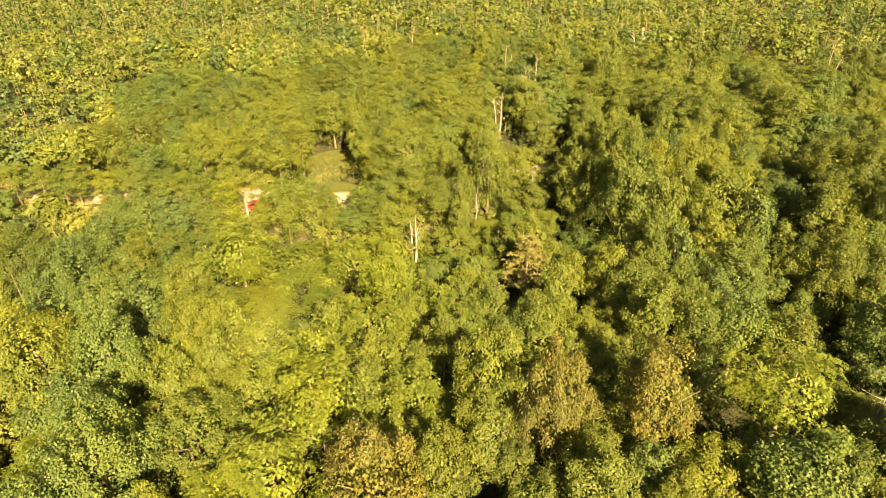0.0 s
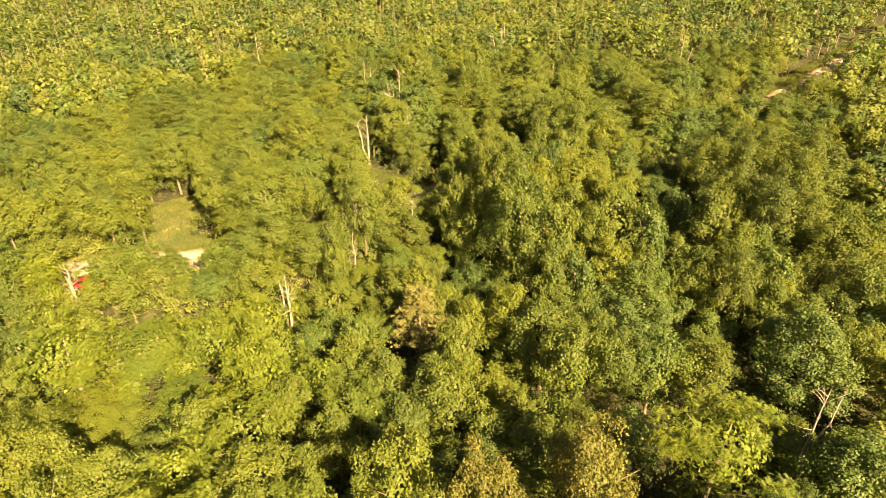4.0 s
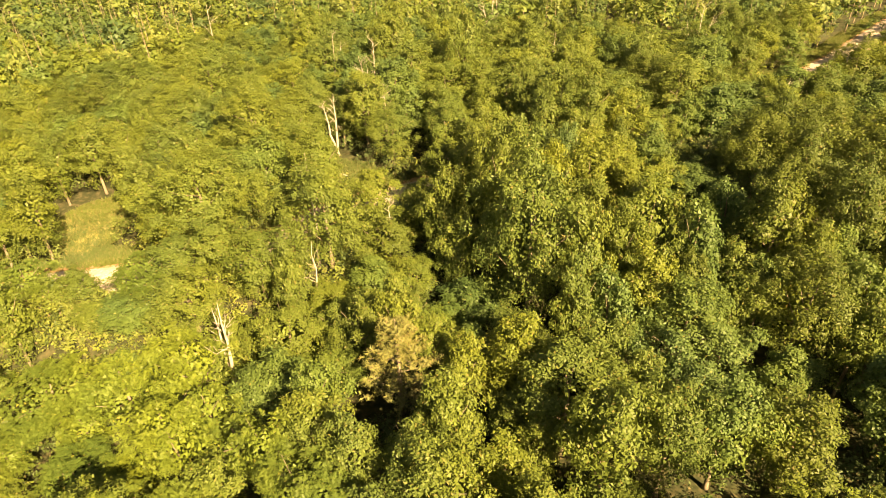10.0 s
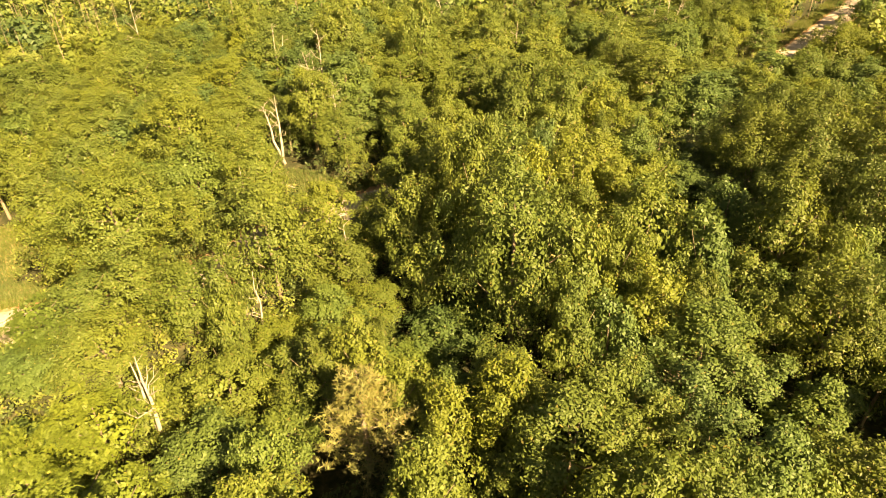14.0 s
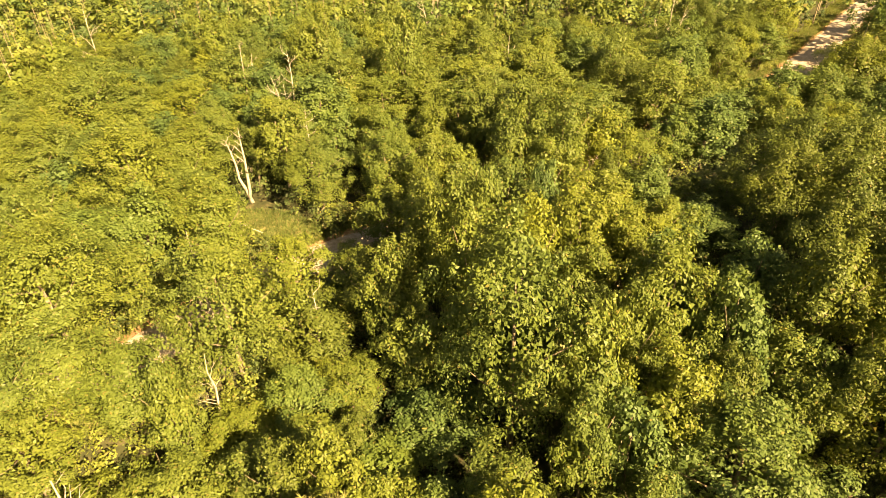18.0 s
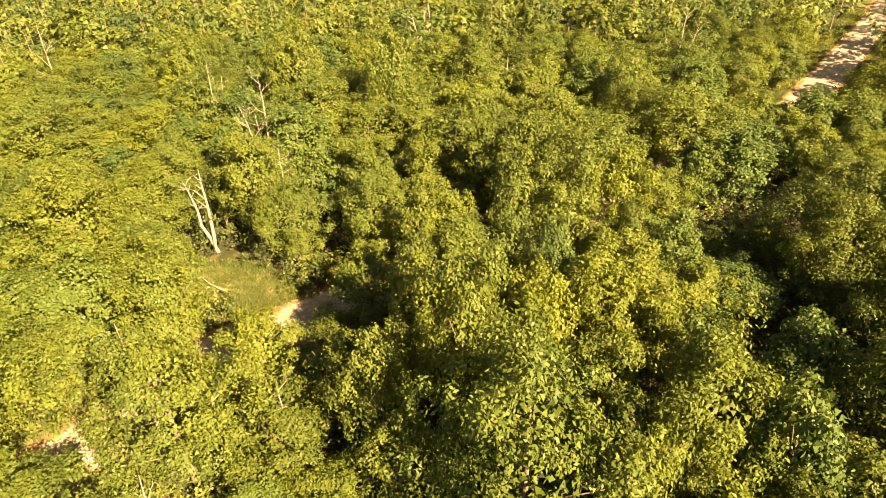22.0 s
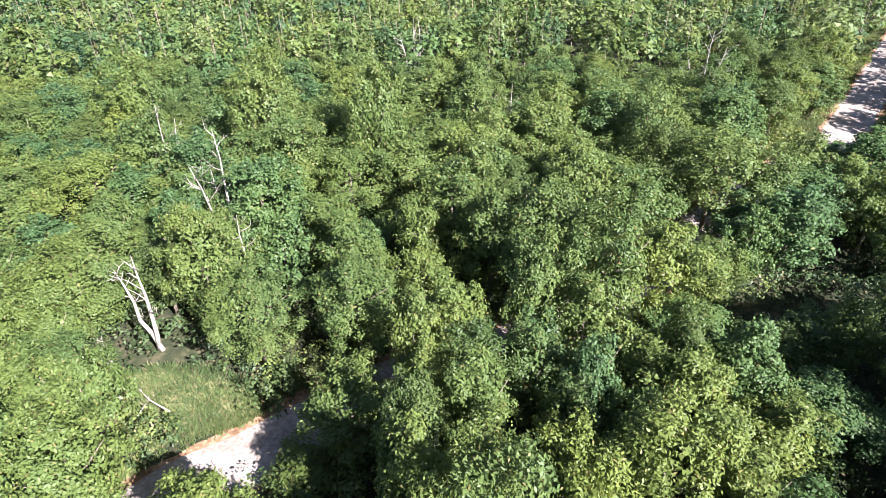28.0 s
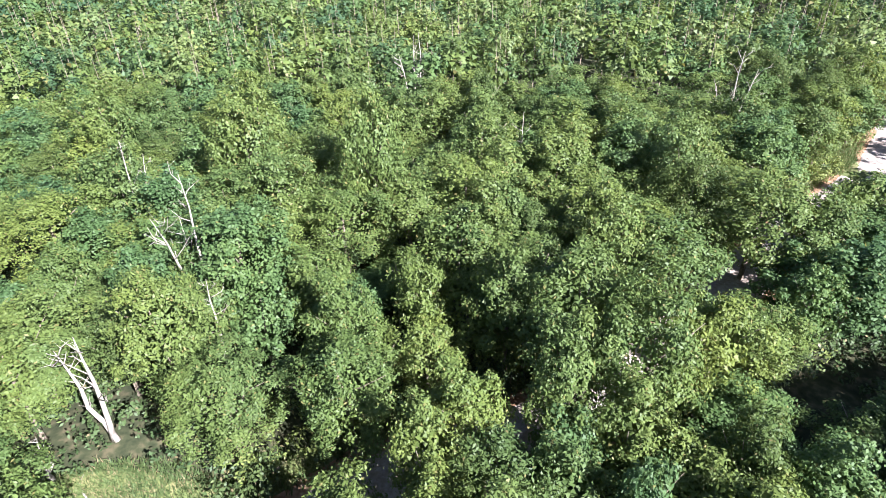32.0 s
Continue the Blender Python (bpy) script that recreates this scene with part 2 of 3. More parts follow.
def crown_tips(rng, r, half, zc, count, clumps, up=0.55, low=-0.95):
    """Twig tips on the billows of a crown of radius r and half height half about height zc."""
    d = unit(rng.normal(size=(clumps * 3, 3)))
    d = d[d[:, 2] > low][:clumps]
    az = np.arctan2(d[:, 1], d[:, 0])
    ph = rng.uniform(0, 6.28, 3)
    lobe = 1 + 0.17 * np.sin(2 * az + ph[0]) + 0.13 * np.sin(3 * az + ph[1]) + 0.10 * np.sin(5 * az + 4 * d[:, 2] + ph[2])
    depth = rng.uniform(0.60, 1.02, len(d))
    flare = np.where(d[:, 2] > 0, 1 - 0.25 * d[:, 2] ** 2, 1.0)
    c = d * np.stack([r * lobe * depth * flare, r * lobe * depth * flare, half * depth * (0.90 + 0.18 * rng.random(len(d)))], 1)
    size = rng.uniform(0.30, 0.95, len(d)) * (r / 3) ** 0.4
    flat = np.where(d[:, 2] < 0, 1 + 0.35 * d[:, 2], 1.0)[:, None] * np.array([1, 1, 0]) + np.array([0, 0, 1])
    c = c * flat
    odds = np.where(d[:, 2] < -0.3, 0.4, 1.0) * size ** 2
    pick = rng.choice(len(d), count, p=odds / odds.sum())
    e = unit(rng.normal(size=(count, 3)) + d[pick] * 0.8 + np.array([0, 0, up]))
    p = c[pick] + e * (size[pick] * (0.45 + 0.75 * rng.random(count)))[:, None] * np.array([1, 1, 0.85]) + rng.normal(0, 0.10, (count, 3))
    return p + np.array([0, 0, zc]), unit(e * 0.9 + d[pick] * 0.3 + np.array([0, 0, 0.5]))


def inner(rng, r, half, zc, count, size):
    """Broad sprays of shaded leaves inside a crown."""
    d = unit(rng.normal(size=(count, 3)))
    d[:, 2] = np.abs(d[:, 2]) * np.where(rng.random(count) < 0.7, 1, -0.6)
    p = d * rng.uniform(0.45, 0.78, (count, 1)) * np.array([r, r, half]) + np.array([0, 0, zc])
    u, v = frames_of(unit(d + rng.normal(0, 0.5, (count, 3))))
    a = rng.uniform(0, 6.28, (count, 1))
    e, f = u * np.cos(a) + v * np.sin(a), v * np.cos(a) - u * np.sin(a)
    return np.stack([p + e * size, p - e * size * 0.6 + f * size, p - e * size * 0.6 - f * size], 1)


def sizes_of(r):
    """Height of the crown's middle and its half height for a crown of radius r."""
    top = min(max(5.2 + 1.75 * r, 8.0), 15.0)
    return 0.57 * top, 0.43 * top


def wood(rng, r, zc, half, lean=0.3):
    """Trunk and limbs under a crown."""
    top = zc + half * 0.55
    bend = rng.normal(0, lean, 2)
    pts = [(bend[0] * f * f, bend[1] * f * f, top * f) for f in (0, 0.04, 0.25, 0.5, 0.75, 1.0)]
    base = 0.07 + 0.035 * r
    trunk = tube(pts, [base * 1.6, base * 1.1, base, base * 0.8, base * 0.5, base * 0.15], 8)
    limbs = []
    for k in range(3):
        a, f = 2.2 * k + rng.uniform(0, 0.8), 0.40 + 0.16 * k
        p0 = Vector((bend[0] * f * f, bend[1] * f * f, top * f))
        out = Vector((math.cos(a), math.sin(a), 0)) * r * rng.uniform(0.6, 0.85)
        limbs.append(tube([p0, p0 + out * 0.4 + Vector((0, 0, 0.8)), p0 + out + Vector((0, 0, 1.2 + half * 0.3))],
                          [base * 0.42, base * 0.28, base * 0.08], 6))
    return trunk, limbs


def tree_kind(name, seed, r, leaf_mat, style, label, tris=None, fine=1.0):
    """One tree at the origin: an empty at its foot with trunk, limbs and crown."""
    rng = np.random.default_rng(seed)
    zc, half = sizes_of(r)
    tris = tris or int(1750 * r ** 1.5)
    ob = new(name)
    trunk, limbs = wood(rng, r, zc, half)
    child("trunk", solid("trunk", *trunk, BARK, True), ob)
    for lm in limbs:
        child("limb", solid("limb", *lm, BARK, True), ob)
    if style == "frond":
        at, nn = crown_tips(rng, r, half * 0.8, zc, tris // 6, int(14 + 7 * r), 0.9, -0.8)
        t = fronds(rng, at, nn, 0.44)
    else:
        at, nn = crown_tips(rng, r, half, zc, tris, int(18 + 13 * r ** 1.5))
        t = leaves_on(rng, at, nn, (0.122 if style == "oak" else 0.118) * fine, 0.46 if style == "oak" else 0.62)
    core = inner(rng, r, half * (0.8 if style == "frond" else 1), zc, 420 + int(150 * r), 0.17)
    child("crown", soup("crown", [t, core], [leaf_mat]), ob)
    return tagged(ob, label, "tree", "forest trees")


# ---- the lie of the land ----
def ease(v):
    v = min(max(v, 0.0), 1.0)
    return v * v * (3 - 2 * v)


ROAD = [(-150, 34), (-110, 51), (-75, 61.5), (-54, 66.8), (-41.5, 69.5), (-33, 71.8), (-27.5, 76), (-23.5, 82), (-19, 86.6), (-14, 89.6), (-9.8, 92.2), (-4.4, 95.6),
        (1.8, 97.8), (8, 100.3), (15, 104.5), (21, 109.5), (28, 116), (38, 124), (50, 132.2), (54.4, 136), (67.5, 150.5), (91, 178), (130, 224), (200, 305), (320, 440)]


def spline(pts, step=1.2):
    out = []
    p = [Vector((*q, 0)) for q in pts]
    p = [2 * p[0] - p[1]] + p + [2 * p[-1] - p[-2]]
    for i in range(1, len(p) - 2):
        n = max(2, int((p[i + 1] - p[i]).length / step))
        for k in range(n):
            t = k / n
            out.append(0.5 * (2 * p[i] + (p[i + 1] - p[i - 1]) * t + (2 * p[i - 1] - 5 * p[i] + 4 * p[i + 1] - p[i + 2]) * t * t
                              + (3 * p[i] - p[i - 1] - 3 * p[i + 1] + p[i + 2]) * t ** 3))
    return out


ROADLINE = spline(ROAD)
ROADXY = np.array([(p.x, p.y) for p in ROADLINE])


def road_gap(x, y):
    return float(np.sqrt(((ROADXY - (x, y)) ** 2).sum(1).min()))


def rise(x, y):
    """Height of the ground: a hollow to the south of the road, deeper to the west, and a low bank to the north-west of it."""
    off = ease((road_gap(x, y) - 3.2) / 9)
    hollow = (4.6 + 3.0 * ease((-14 - x) / 18) * ease((70 - y) / 12)) * ease((84 - y) / 16)
    return off * (1.9 * ease((-11 - x) / 9) * ease((150 - y) / 50) * ease((y - 86) / 7) - hollow)


LOW = [(-35, 64, 8, 0.5), (-39, 48, 9, -1), (-19, 59, 5, 2.5), (-13, 69.5, 3.5, 2), (-2.5, 65, 3, 2), (-27, 57, 4, 2), (-53, 60, 2.2, 0.5), (-8, 115, 2.5, 3), (-15, 84.5, 4.5, 3), (-33, 75, 4, 1.5), (-25, 72, 3, 2)]


def canopy(x, y):
    """Height of the tree tops over a place."""
    h = 6.2 + 5.6 * ease((y - 52) / 16) - 1.6 * ease((x - 14) / 8) * ease((118 - y) / 12)
    for a, b, spread, more in ((3, 69, 60, 5.5), (-1, 84, 80, 2.5), (-19, 75, 40, 3), (-9, 118, 40, 4)):
        h += more * math.exp(-((x - a) ** 2 + (y - b) ** 2) / spread)
    for a, b, wide, top in LOW:
        h = min(h, top + max(0.0, math.hypot(x - a, y - b) - wide) * 2.0)
    return h


MEADOWS = [(-51.5, 81, 4.8, 6.5), (-46, 74.6, 3.4, 3.2), (-21, 93.8, 6.5, 3.0), (50, 138, 2.6, 7)]


def meadow_gap(x, y):
    return min(math.hypot((x - a) / c, (y - b) / d) for a, b, c, d in MEADOWS)


def make_ground():
    xs = sorted(set([-3000, -1500, -800, -500, -350] + list(range(-260, 261, 4)) + [350, 500, 800, 1500, 3000]))
    ys = sorted(set([-3000, -1500, -800, -400, -200] + list(range(-100, 401, 4)) + [500, 800, 1500, 3000]))
    verts = [(x, y, rise(x, y) + (0.35 * noise.noise(Vector((x, y, 0)) * 0.09) - 0.25 if abs(x) < 270 and -110 < y < 410 else -0.25)
              * min(1, max(0, road_gap(x, y) - 4) / 8)) for y in ys for x in xs]
    w = len(xs)
    faces = [(j * w + i, j * w + i + 1, (j + 1) * w + i + 1, (j + 1) * w + i) for j in range(len(ys) - 1) for i in range(w - 1)]
    ob = new("ground", solid("ground", verts, faces, LITTER, True))
    tagged(ob, "dark leaf-littered forest floor under the trees", "ground", kind="structure")


def strip(name, mat, half, lift, seed, crown=0.0, rough=0.35):
    """A band along the road with ragged edges."""
    rng = np.random.default_rng(seed)
    verts, faces = [], []
    L = ROADLINE
    for i, p in enumerate(L):
        d = (L[min(i + 1, len(L) - 1)] - L[max(i - 1, 0)]).normalized()
        s = Vector((d.y, -d.x, 0))
        hw = [half + rough * noise.noise(Vector((i * 0.23, seed + k * 9.1, 0))) + rng.normal(0, rough * 0.25) for k in (0, 1)]
        for f in (-1, -0.72, -0.4, 0, 0.4, 0.72, 1):
            q = p + s * f * (hw[0] if f < 0 else hw[1])
            rut = -0.05 if abs(f) == 0.4 else 0
            verts.append((q.x, q.y, rise(q.x, q.y) + lift * (1 if abs(f) < 1 else 0.2) + crown * (1 - f * f) + rut))
    for i in range(len(L) - 1):
        for k in range(6):
            a = i * 7 + k
            faces.append((a, a + 1, a + 8, a + 7))
    return new(name, solid(name, verts, faces, mat, True))


make_ground()
tagged(strip("road_verge", MEADOW, 6.0, 0.03, 5, 0.0, 1.6), "uneven grassy verge along the forest road", "verge", kind="structure")
tagged(strip("road_shoulder", CLAY, 3.7, 0.06, 3, 0.05, 0.7), "eroded red clay shoulder along the gravel road", "road shoulder", kind="structure")
tagged(strip("road", GRAVEL, 2.85, 0.14, 7, 0.06), "pale washed gravel forest road with wheel ruts", "road", kind="structure")


def make_meadow(cx, cy, rx, ry, seed, mat):
    verts, faces = [(cx, cy, rise(cx, cy) + 0.2)], []
    n, rings = 40, 5
    for j in range(1, rings + 1):
        for k in range(n):
            a = 2 * math.pi * k / n
            w = (1 + 0.22 * noise.noise(Vector((math.cos(a) * 1.5, math.sin(a) * 1.5, seed)))) * j / rings
            x, y = cx + rx * w * math.cos(a), cy + ry * w * math.sin(a)
            verts.append((x, y, rise(x, y) + (0.18 if j < rings else -0.15) + 0.12 * noise.noise(Vector((x, y, 0)) * 0.4)))
    for k in range(n):
        faces.append((0, 1 + k, 1 + (k + 1) % n))
        for j in range(rings - 1):
            a, b = 1 + j * n + k, 1 + j * n + (k + 1) % n
            faces.append((a, a + n, b + n, b))
    ob = new("meadow", solid("meadow", verts, faces, mat, True))
    tagged(ob, "dry yellow-green grass clearing beside the road", "meadow", kind="structure")


for i, m in enumerate(MEADOWS):
    make_meadow(*m, i * 3.7, DRY_MEADOW if i < 2 else MEADOW)

# ---- trees that stand out, with some added for their shade: x, y, radius of the crown, height of its top ----
OAKS_A = [(-31.8, 20.6, 4.5, 6), (-53.4, 22.8, 5.5, 9.3), (4.6, 25.4, 3.7, 8.6), (-5.5, 28.1, 3, 8), (-6.4, 32.4, 3.2, 11.9), (-42.3, 35.4, 5.5, 5.8), (-42.1, 43.8, 6.3, -2.1), (-4, 44.8, 3.7, 7.2), (7.3, 47.3, 2.8, 11.1), (12.3, 49.9, 2.9, 8.1), (-3.4, 50, 2.2, 8.6), (-14.3, 50.2, 2.3, 5.3), (5.3, 53.8, 4.3, 8.5), (-20.3, 62.2, 3.6, 3.6), (-30.8, 64.8, 4.5, 5.5), (13.4, 65.3, 2.7, 9.6), (2.8, 68.3, 5.3, 17.7), (-24.9, 69.1, 4.1, 7.6), (14.2, 72.4, 3.9, 13.7), (-18.8, 74.4, 4.8, 12.6), (-32.5, 75.2, 5.8, 13.5), (0, 76.2, 2.9, 17.4)]
OAKS_B = [(-15, 81.3, 2.8, 8.8), (9.7, 80.4, 3.4, 14.1), (-22, 83.3, 3.2, 12.3), (38.7, 91.8, 4.4, 12.3), (-7.4, 88.8, 2.8, 9), (-33.3, 93.5, 4.9, 14.8), (-0.5, 94.9, 2.5, 11.4), (-28.6, 99, 3.4, 11.5), (-7.6, 97.9, 3.8, 10.9), (-15.6, 98.5, 4.3, 9.6), (7.7, 100.7, 4.1, 15.8), (-19.8, 101.7, 3.3, 13.9), (-29.3, 102.5, 4.1, 11.6), (4.7, 103.8, 3.2, 13.7), (-49.7, 104, 6.5, 12.3), (16.7, 108.7, 4.4, 11.6), (-11.1, 110.9, 3.1, 9.1), (-40.3, 111.1, 4.9, 10.4), (-47.1, 112.2, 5.4, 14.4)]
ROADSIDE_OAKS = [(-93, 52.3, 3.0, 7.5), (-88, 54.0, 2.8, 7.0), (-83, 55.4, 3.1, 7.8), (-78, 56.9, 2.7, 6.8), (-73, 58.3, 3.0, 7.4), (-68.2, 59.7, 2.6, 6.6), (-63.6, 60.9, 2.4, 6.0), (-44.8, 64.2, 1.9, 4.8), (32.3, 113.6, 3.1, 10.5), (37.4, 117.2, 2.9, 9.8),
                 (-51.3, 60.4, 1.6, 3.4), (-57.6, 62.3, 2.6, 8), (-42.6, 65.5, 1.9, 4.5), (-33, 67.8, 2.7, 7.4), (-29.6, 69.8, 2.7, 8.2), (5.6, 95.4, 2.6, 14), (10.6, 96.6, 3.2, 15.2), (15.8, 98.8, 2.8, 12.5), (3.2, 103.2, 2.6, 13.2), (12.8, 109.8, 3, 13)]
OAKS_C = [(12.2, 112.9, 2.7, 12.3), (-33.9, 113, 4.3, 6.4), (26.8, 114.9, 4.7, 12.2), (-65.5, 117.3, 6.5, 11.6), (-35.9, 118.7, 5.1, 11.4), (-9.9, 119.5, 4.9, 10.4), (-3.7, 120.4, 3.2, 10.5), (29.5, 123, 3.6, 8.5), (-6.8, 123.2, 3, 18.5), (-30.9, 123.3, 3.6, 13.6), (23, 123.6, 3.8, 14.3), (-11.2, 125.1, 3.3, 9.2), (11.5, 126.3, 3.5, 11.9), (-19.6, 126.9, 3.4, 16.3), (-0.3, 129, 2.9, 9), (4.4, 132.4, 4.1, 12.1), (-20.6, 133.9, 4.2, 16.7), (-3.2, 135.9, 5.7, 5.8), (-37.3, 136.7, 4.6, 15.3), (29.8, 146.8, 4.7, 8)]
MAPLES_A = [(-36.1, 14.2, 5.3, 11), (-45.1, 24.5, 4.4, 11), (19.9, 29.9, 4, 10.1), (-64.5, 36.9, 5.8, 7.2), (29.6, 38.4, 3.8, 8.4), (16.4, 51, 3, 7.7), (31, 51.8, 4.9, 9.5), (-14.7, 53.9, 2, 5.9), (-19.6, 56.3, 3.5, 2.6), (22.9, 57.3, 2.8, 4.5), (16, 61, 5.4, 7.9), (-36.8, 63.9, 3.4, 2.7), (-2.7, 68.2, 3.9, 2.7), (18.6, 69.9, 2.6, 13.1), (-13.4, 71.2, 2.9, 2.9), (23.6, 77.3, 2.4, 10.8), (23, 87.1, 3.3, 7), (7.7, 87.8, 1.6, 13.2), (17, 92.8, 2.5, 5.9), (45.2, 92.9, 4.7, 7.8), (17.4, 96.3, 3.6, 6), (-60.4, 102.9, 6.4, 7.3)]
MAPLES_B = [(30, 105.7, 3.7, 10.1), (-16.9, 110, 4.4, 13.2), (35, 112, 4, 8.7), (42.5, 121.3, 3.4, 6.5), (33.6, 127.8, 4.3, 11.2), (19.1, 128.4, 3.8, 11.9), (-45.4, 136.5, 5.3, 11.8), (17.1, 144.7, 4.4, 10)]
# First seven rows: tall oaks added only to throw shade to the north-west.
DARK_AND_SHADING_OAKS = [(34.5, 74.5, 4, 14), (26.5, 73.5, 3.4, 12.5), (42.5, 86, 4.5, 15), (33, 83, 4.4, 14), (38.5, 79, 4.8, 14.5), (37, 89.5, 4.2, 14), (30.5, 78.5, 3.8, 12.5), (-7.6, 22.4, 2.7, 9.3), (-72.3, 37.2, 5.3, 7.7), (21.4, 50.4, 3.2, 6.9), (26.4, 63.6, 3.9, 10.1), (41.7, 70, 6.2, 9.7), (-3.1, 84.3, 1.8, 13), (32.3, 90.1, 5, 14), (29, 85.6, 3.6, 13.6), (24.1, 93.5, 3.1, 6.5), (55.5, 120.5, 4.6, 12), (37.1, 143.2, 4.8, 6.1), (49.2, 144.7, 5, 10.9)]
SUMACS = [(-50.3, 62.2, 2.8, 7), (-46.8, 64.3, 2.6, 7.2), (-58, 61, 3, 7.5), (-62.5, 60.5, 3.2, 8.5), (-56.2, 59, 2, 4.5), (-36.6, 66.4, 2.8, 6.6), (-20.8, 17.3, 3.8, 9.5), (-20.6, 25.2, 5, 10.7), (-13.4, 31.6, 3.2, 7.2), (19.1, 38.7, 4.8, 12.4), (-23.1, 40.4, 4.7, 5.6), (-12.9, 44, 4.1, 5.7), (-23.9, 47.4, 3.2, 9), (-47.4, 48.9, 6.4, 6.3), (-32.6, 54.6, 3.8, 4.5), (-41.9, 56.1, 6.5, -0.4), (-28.2, 57.4, 3.7, 5.4)]
RUSSETS = [(-12.3, 18.8, 3.5, 11.1), (0.1, 30.4, 2.9, 13.8), (8.6, 34.2, 3.4, 12.7)]
PINES = [(-8.6, 57.1, 3.9, 6.8)]

KINDS, FAR_KINDS = {}, {}
for kind, mat, style, radii, lab in (
        ("oak_tree", OAK, "oak", (2.3, 2.6, 3.2, 3.5, 3.8, 4.6, 4.9, 6.2), "oak tree with olive-green leaves in a lobed crown"),
        ("maple_tree", MAPLE, "maple", (2.4, 3.1, 3.5, 4.6, 5.6), "broadleaf tree with deep green clumped foliage"),
        ("dark_oak_tree", OAK_DARK, "oak", (3.0, 4.2, 5.4), "oak tree with dull dark green leaves in an uneven crown"),
        ("sumac_tree", SUMAC, "frond", (2.7, 3.5, 4.3), "bright yellow-green tree with feathery drooping leaves"),
        ("russet_oak_tree", RUSSET, "oak", (3.7, 4.5), "oak tree with olive-brown leaves turning russet")):
    KINDS[kind] = [(r, tree_kind(kind, 17 * i + len(kind), r, mat, style, lab)) for i, r in enumerate(radii)]
    if kind in ("oak_tree", "maple_tree"):
        FAR_KINDS[kind] = [(r, tree_kind(kind, 29 * i + len(kind), r, mat, style, lab, int(1000 * r ** 1.5), 1.3)) for i, r in enumerate((2.6, 3.3, 4.2, 5.6))]


def pine_kind():
    rng = np.random.default_rng(5)
    ob = new("pine_tree")
    child("trunk", solid("trunk", *tube([(0, 0, 0), (0.1, 0, 4), (0.15, 0.1, 9), (0.2, 0.1, 14.4)], [0.27, 0.22, 0.14, 0.03], 8), BARK, True), ob)
    tufts = []
    for k in range(46):
        z = 3.6 + 10.6 * k / 46
        ln = 3.5 * (1 - ((z - 3.6) / 11.5) ** 1.6) * rng.uniform(0.7, 1.1) + 0.3
        a = 2.4 * k + rng.uniform(-0.3, 0.3)
        d = Vector((math.cos(a), math.sin(a), 0))
        tip = Vector((0.15, 0.1, z)) + d * ln + Vector((0, 0, 0.25 * ln))
        child("branch", solid("branch", *tube([(0.15, 0.1, z), Vector((0.15, 0.1, z)) + d * ln * 0.5, tip], [0.05, 0.035, 0.01], 5), BARK), ob)
        for f in np.linspace(0.3, 1, 9):
            for _ in range(3):
                tufts.append(Vector((0.15, 0.1, z)) + d * ln * f + Vector((rng.normal(0, 0.22), rng.normal(0, 0.22), 0.25 * ln * f + rng.normal(0, 0.12))))
    at = np.array(tufts)
    nn = unit(rng.normal(size=at.shape) * 0.5 + np.array([0, 0, 1.0]))
    u, v = frames_of(nn)
    tri = []
    for k in range(9):
        a = rng.uniform(0, 6.28, len(at))[:, None]
        d = unit(u * np.cos(a) + v * np.sin(a) + nn * rng.uniform(0.0, 1.0, (len(at), 1)))
        s = unit(np.cross(d, nn))
        tri.append(np.stack([at - s * 0.035, at + s * 0.035, at + d * rng.uniform(0.28, 0.5, (len(at), 1))], 1))
    child("crown", soup("crown", np.concatenate(tri), [PINE]), ob, "brownish olive needle tufts")
    return tagged(ob, "short-needled pine with brownish feathery foliage", "pine tree", "forest trees")


KINDS["pine_tree"] = [(3.6, pine_kind())]
used = set()
PLACED = []


def plant(kind, x, y, r, rng, top):
    """A tree whose crown ends at the height top."""
    near = min((FAR_KINDS if y > 104 and kind in FAR_KINDS else KINDS)[kind], key=lambda k: abs(k[0] - r) + 0.25 * rng.random())
    s = min(max(r / near[0], 0.7), 1.35)
    full = 14.6 if kind == "pine_tree" else sum(sizes_of(near[0])) + 0.5
    m = Matrix.LocRotScale((x, y, rise(x, y) - 0.25), Euler((0, 0, rng.uniform(0, 6.283))), (s, s, max(top - rise(x, y), 3.5) / full))
    first = near[1]
    if first.name not in used:
        used.add(first.name)
        first.matrix_basis = m
    else:
        ob = first.copy()
        scene.collection.objects.link(ob)
        ob.matrix_basis = m
        for c in first.children:
            d = c.copy()
            scene.collection.objects.link(d)
            d.parent = ob
    PLACED.append((x, y, r))


rng = np.random.default_rng(11)
for kind, rows in (("oak_tree", OAKS_A), ("oak_tree", OAKS_B), ("oak_tree", OAKS_C), ("oak_tree", ROADSIDE_OAKS), ("maple_tree", MAPLES_A), ("maple_tree", MAPLES_B), ("dark_oak_tree", DARK_AND_SHADING_OAKS), ("sumac_tree", SUMACS), ("russet_oak_tree", RUSSETS), ("pine_tree", PINES),):
    for x, y, r, top in rows:
        plant(kind, x, y, r, rng, top)

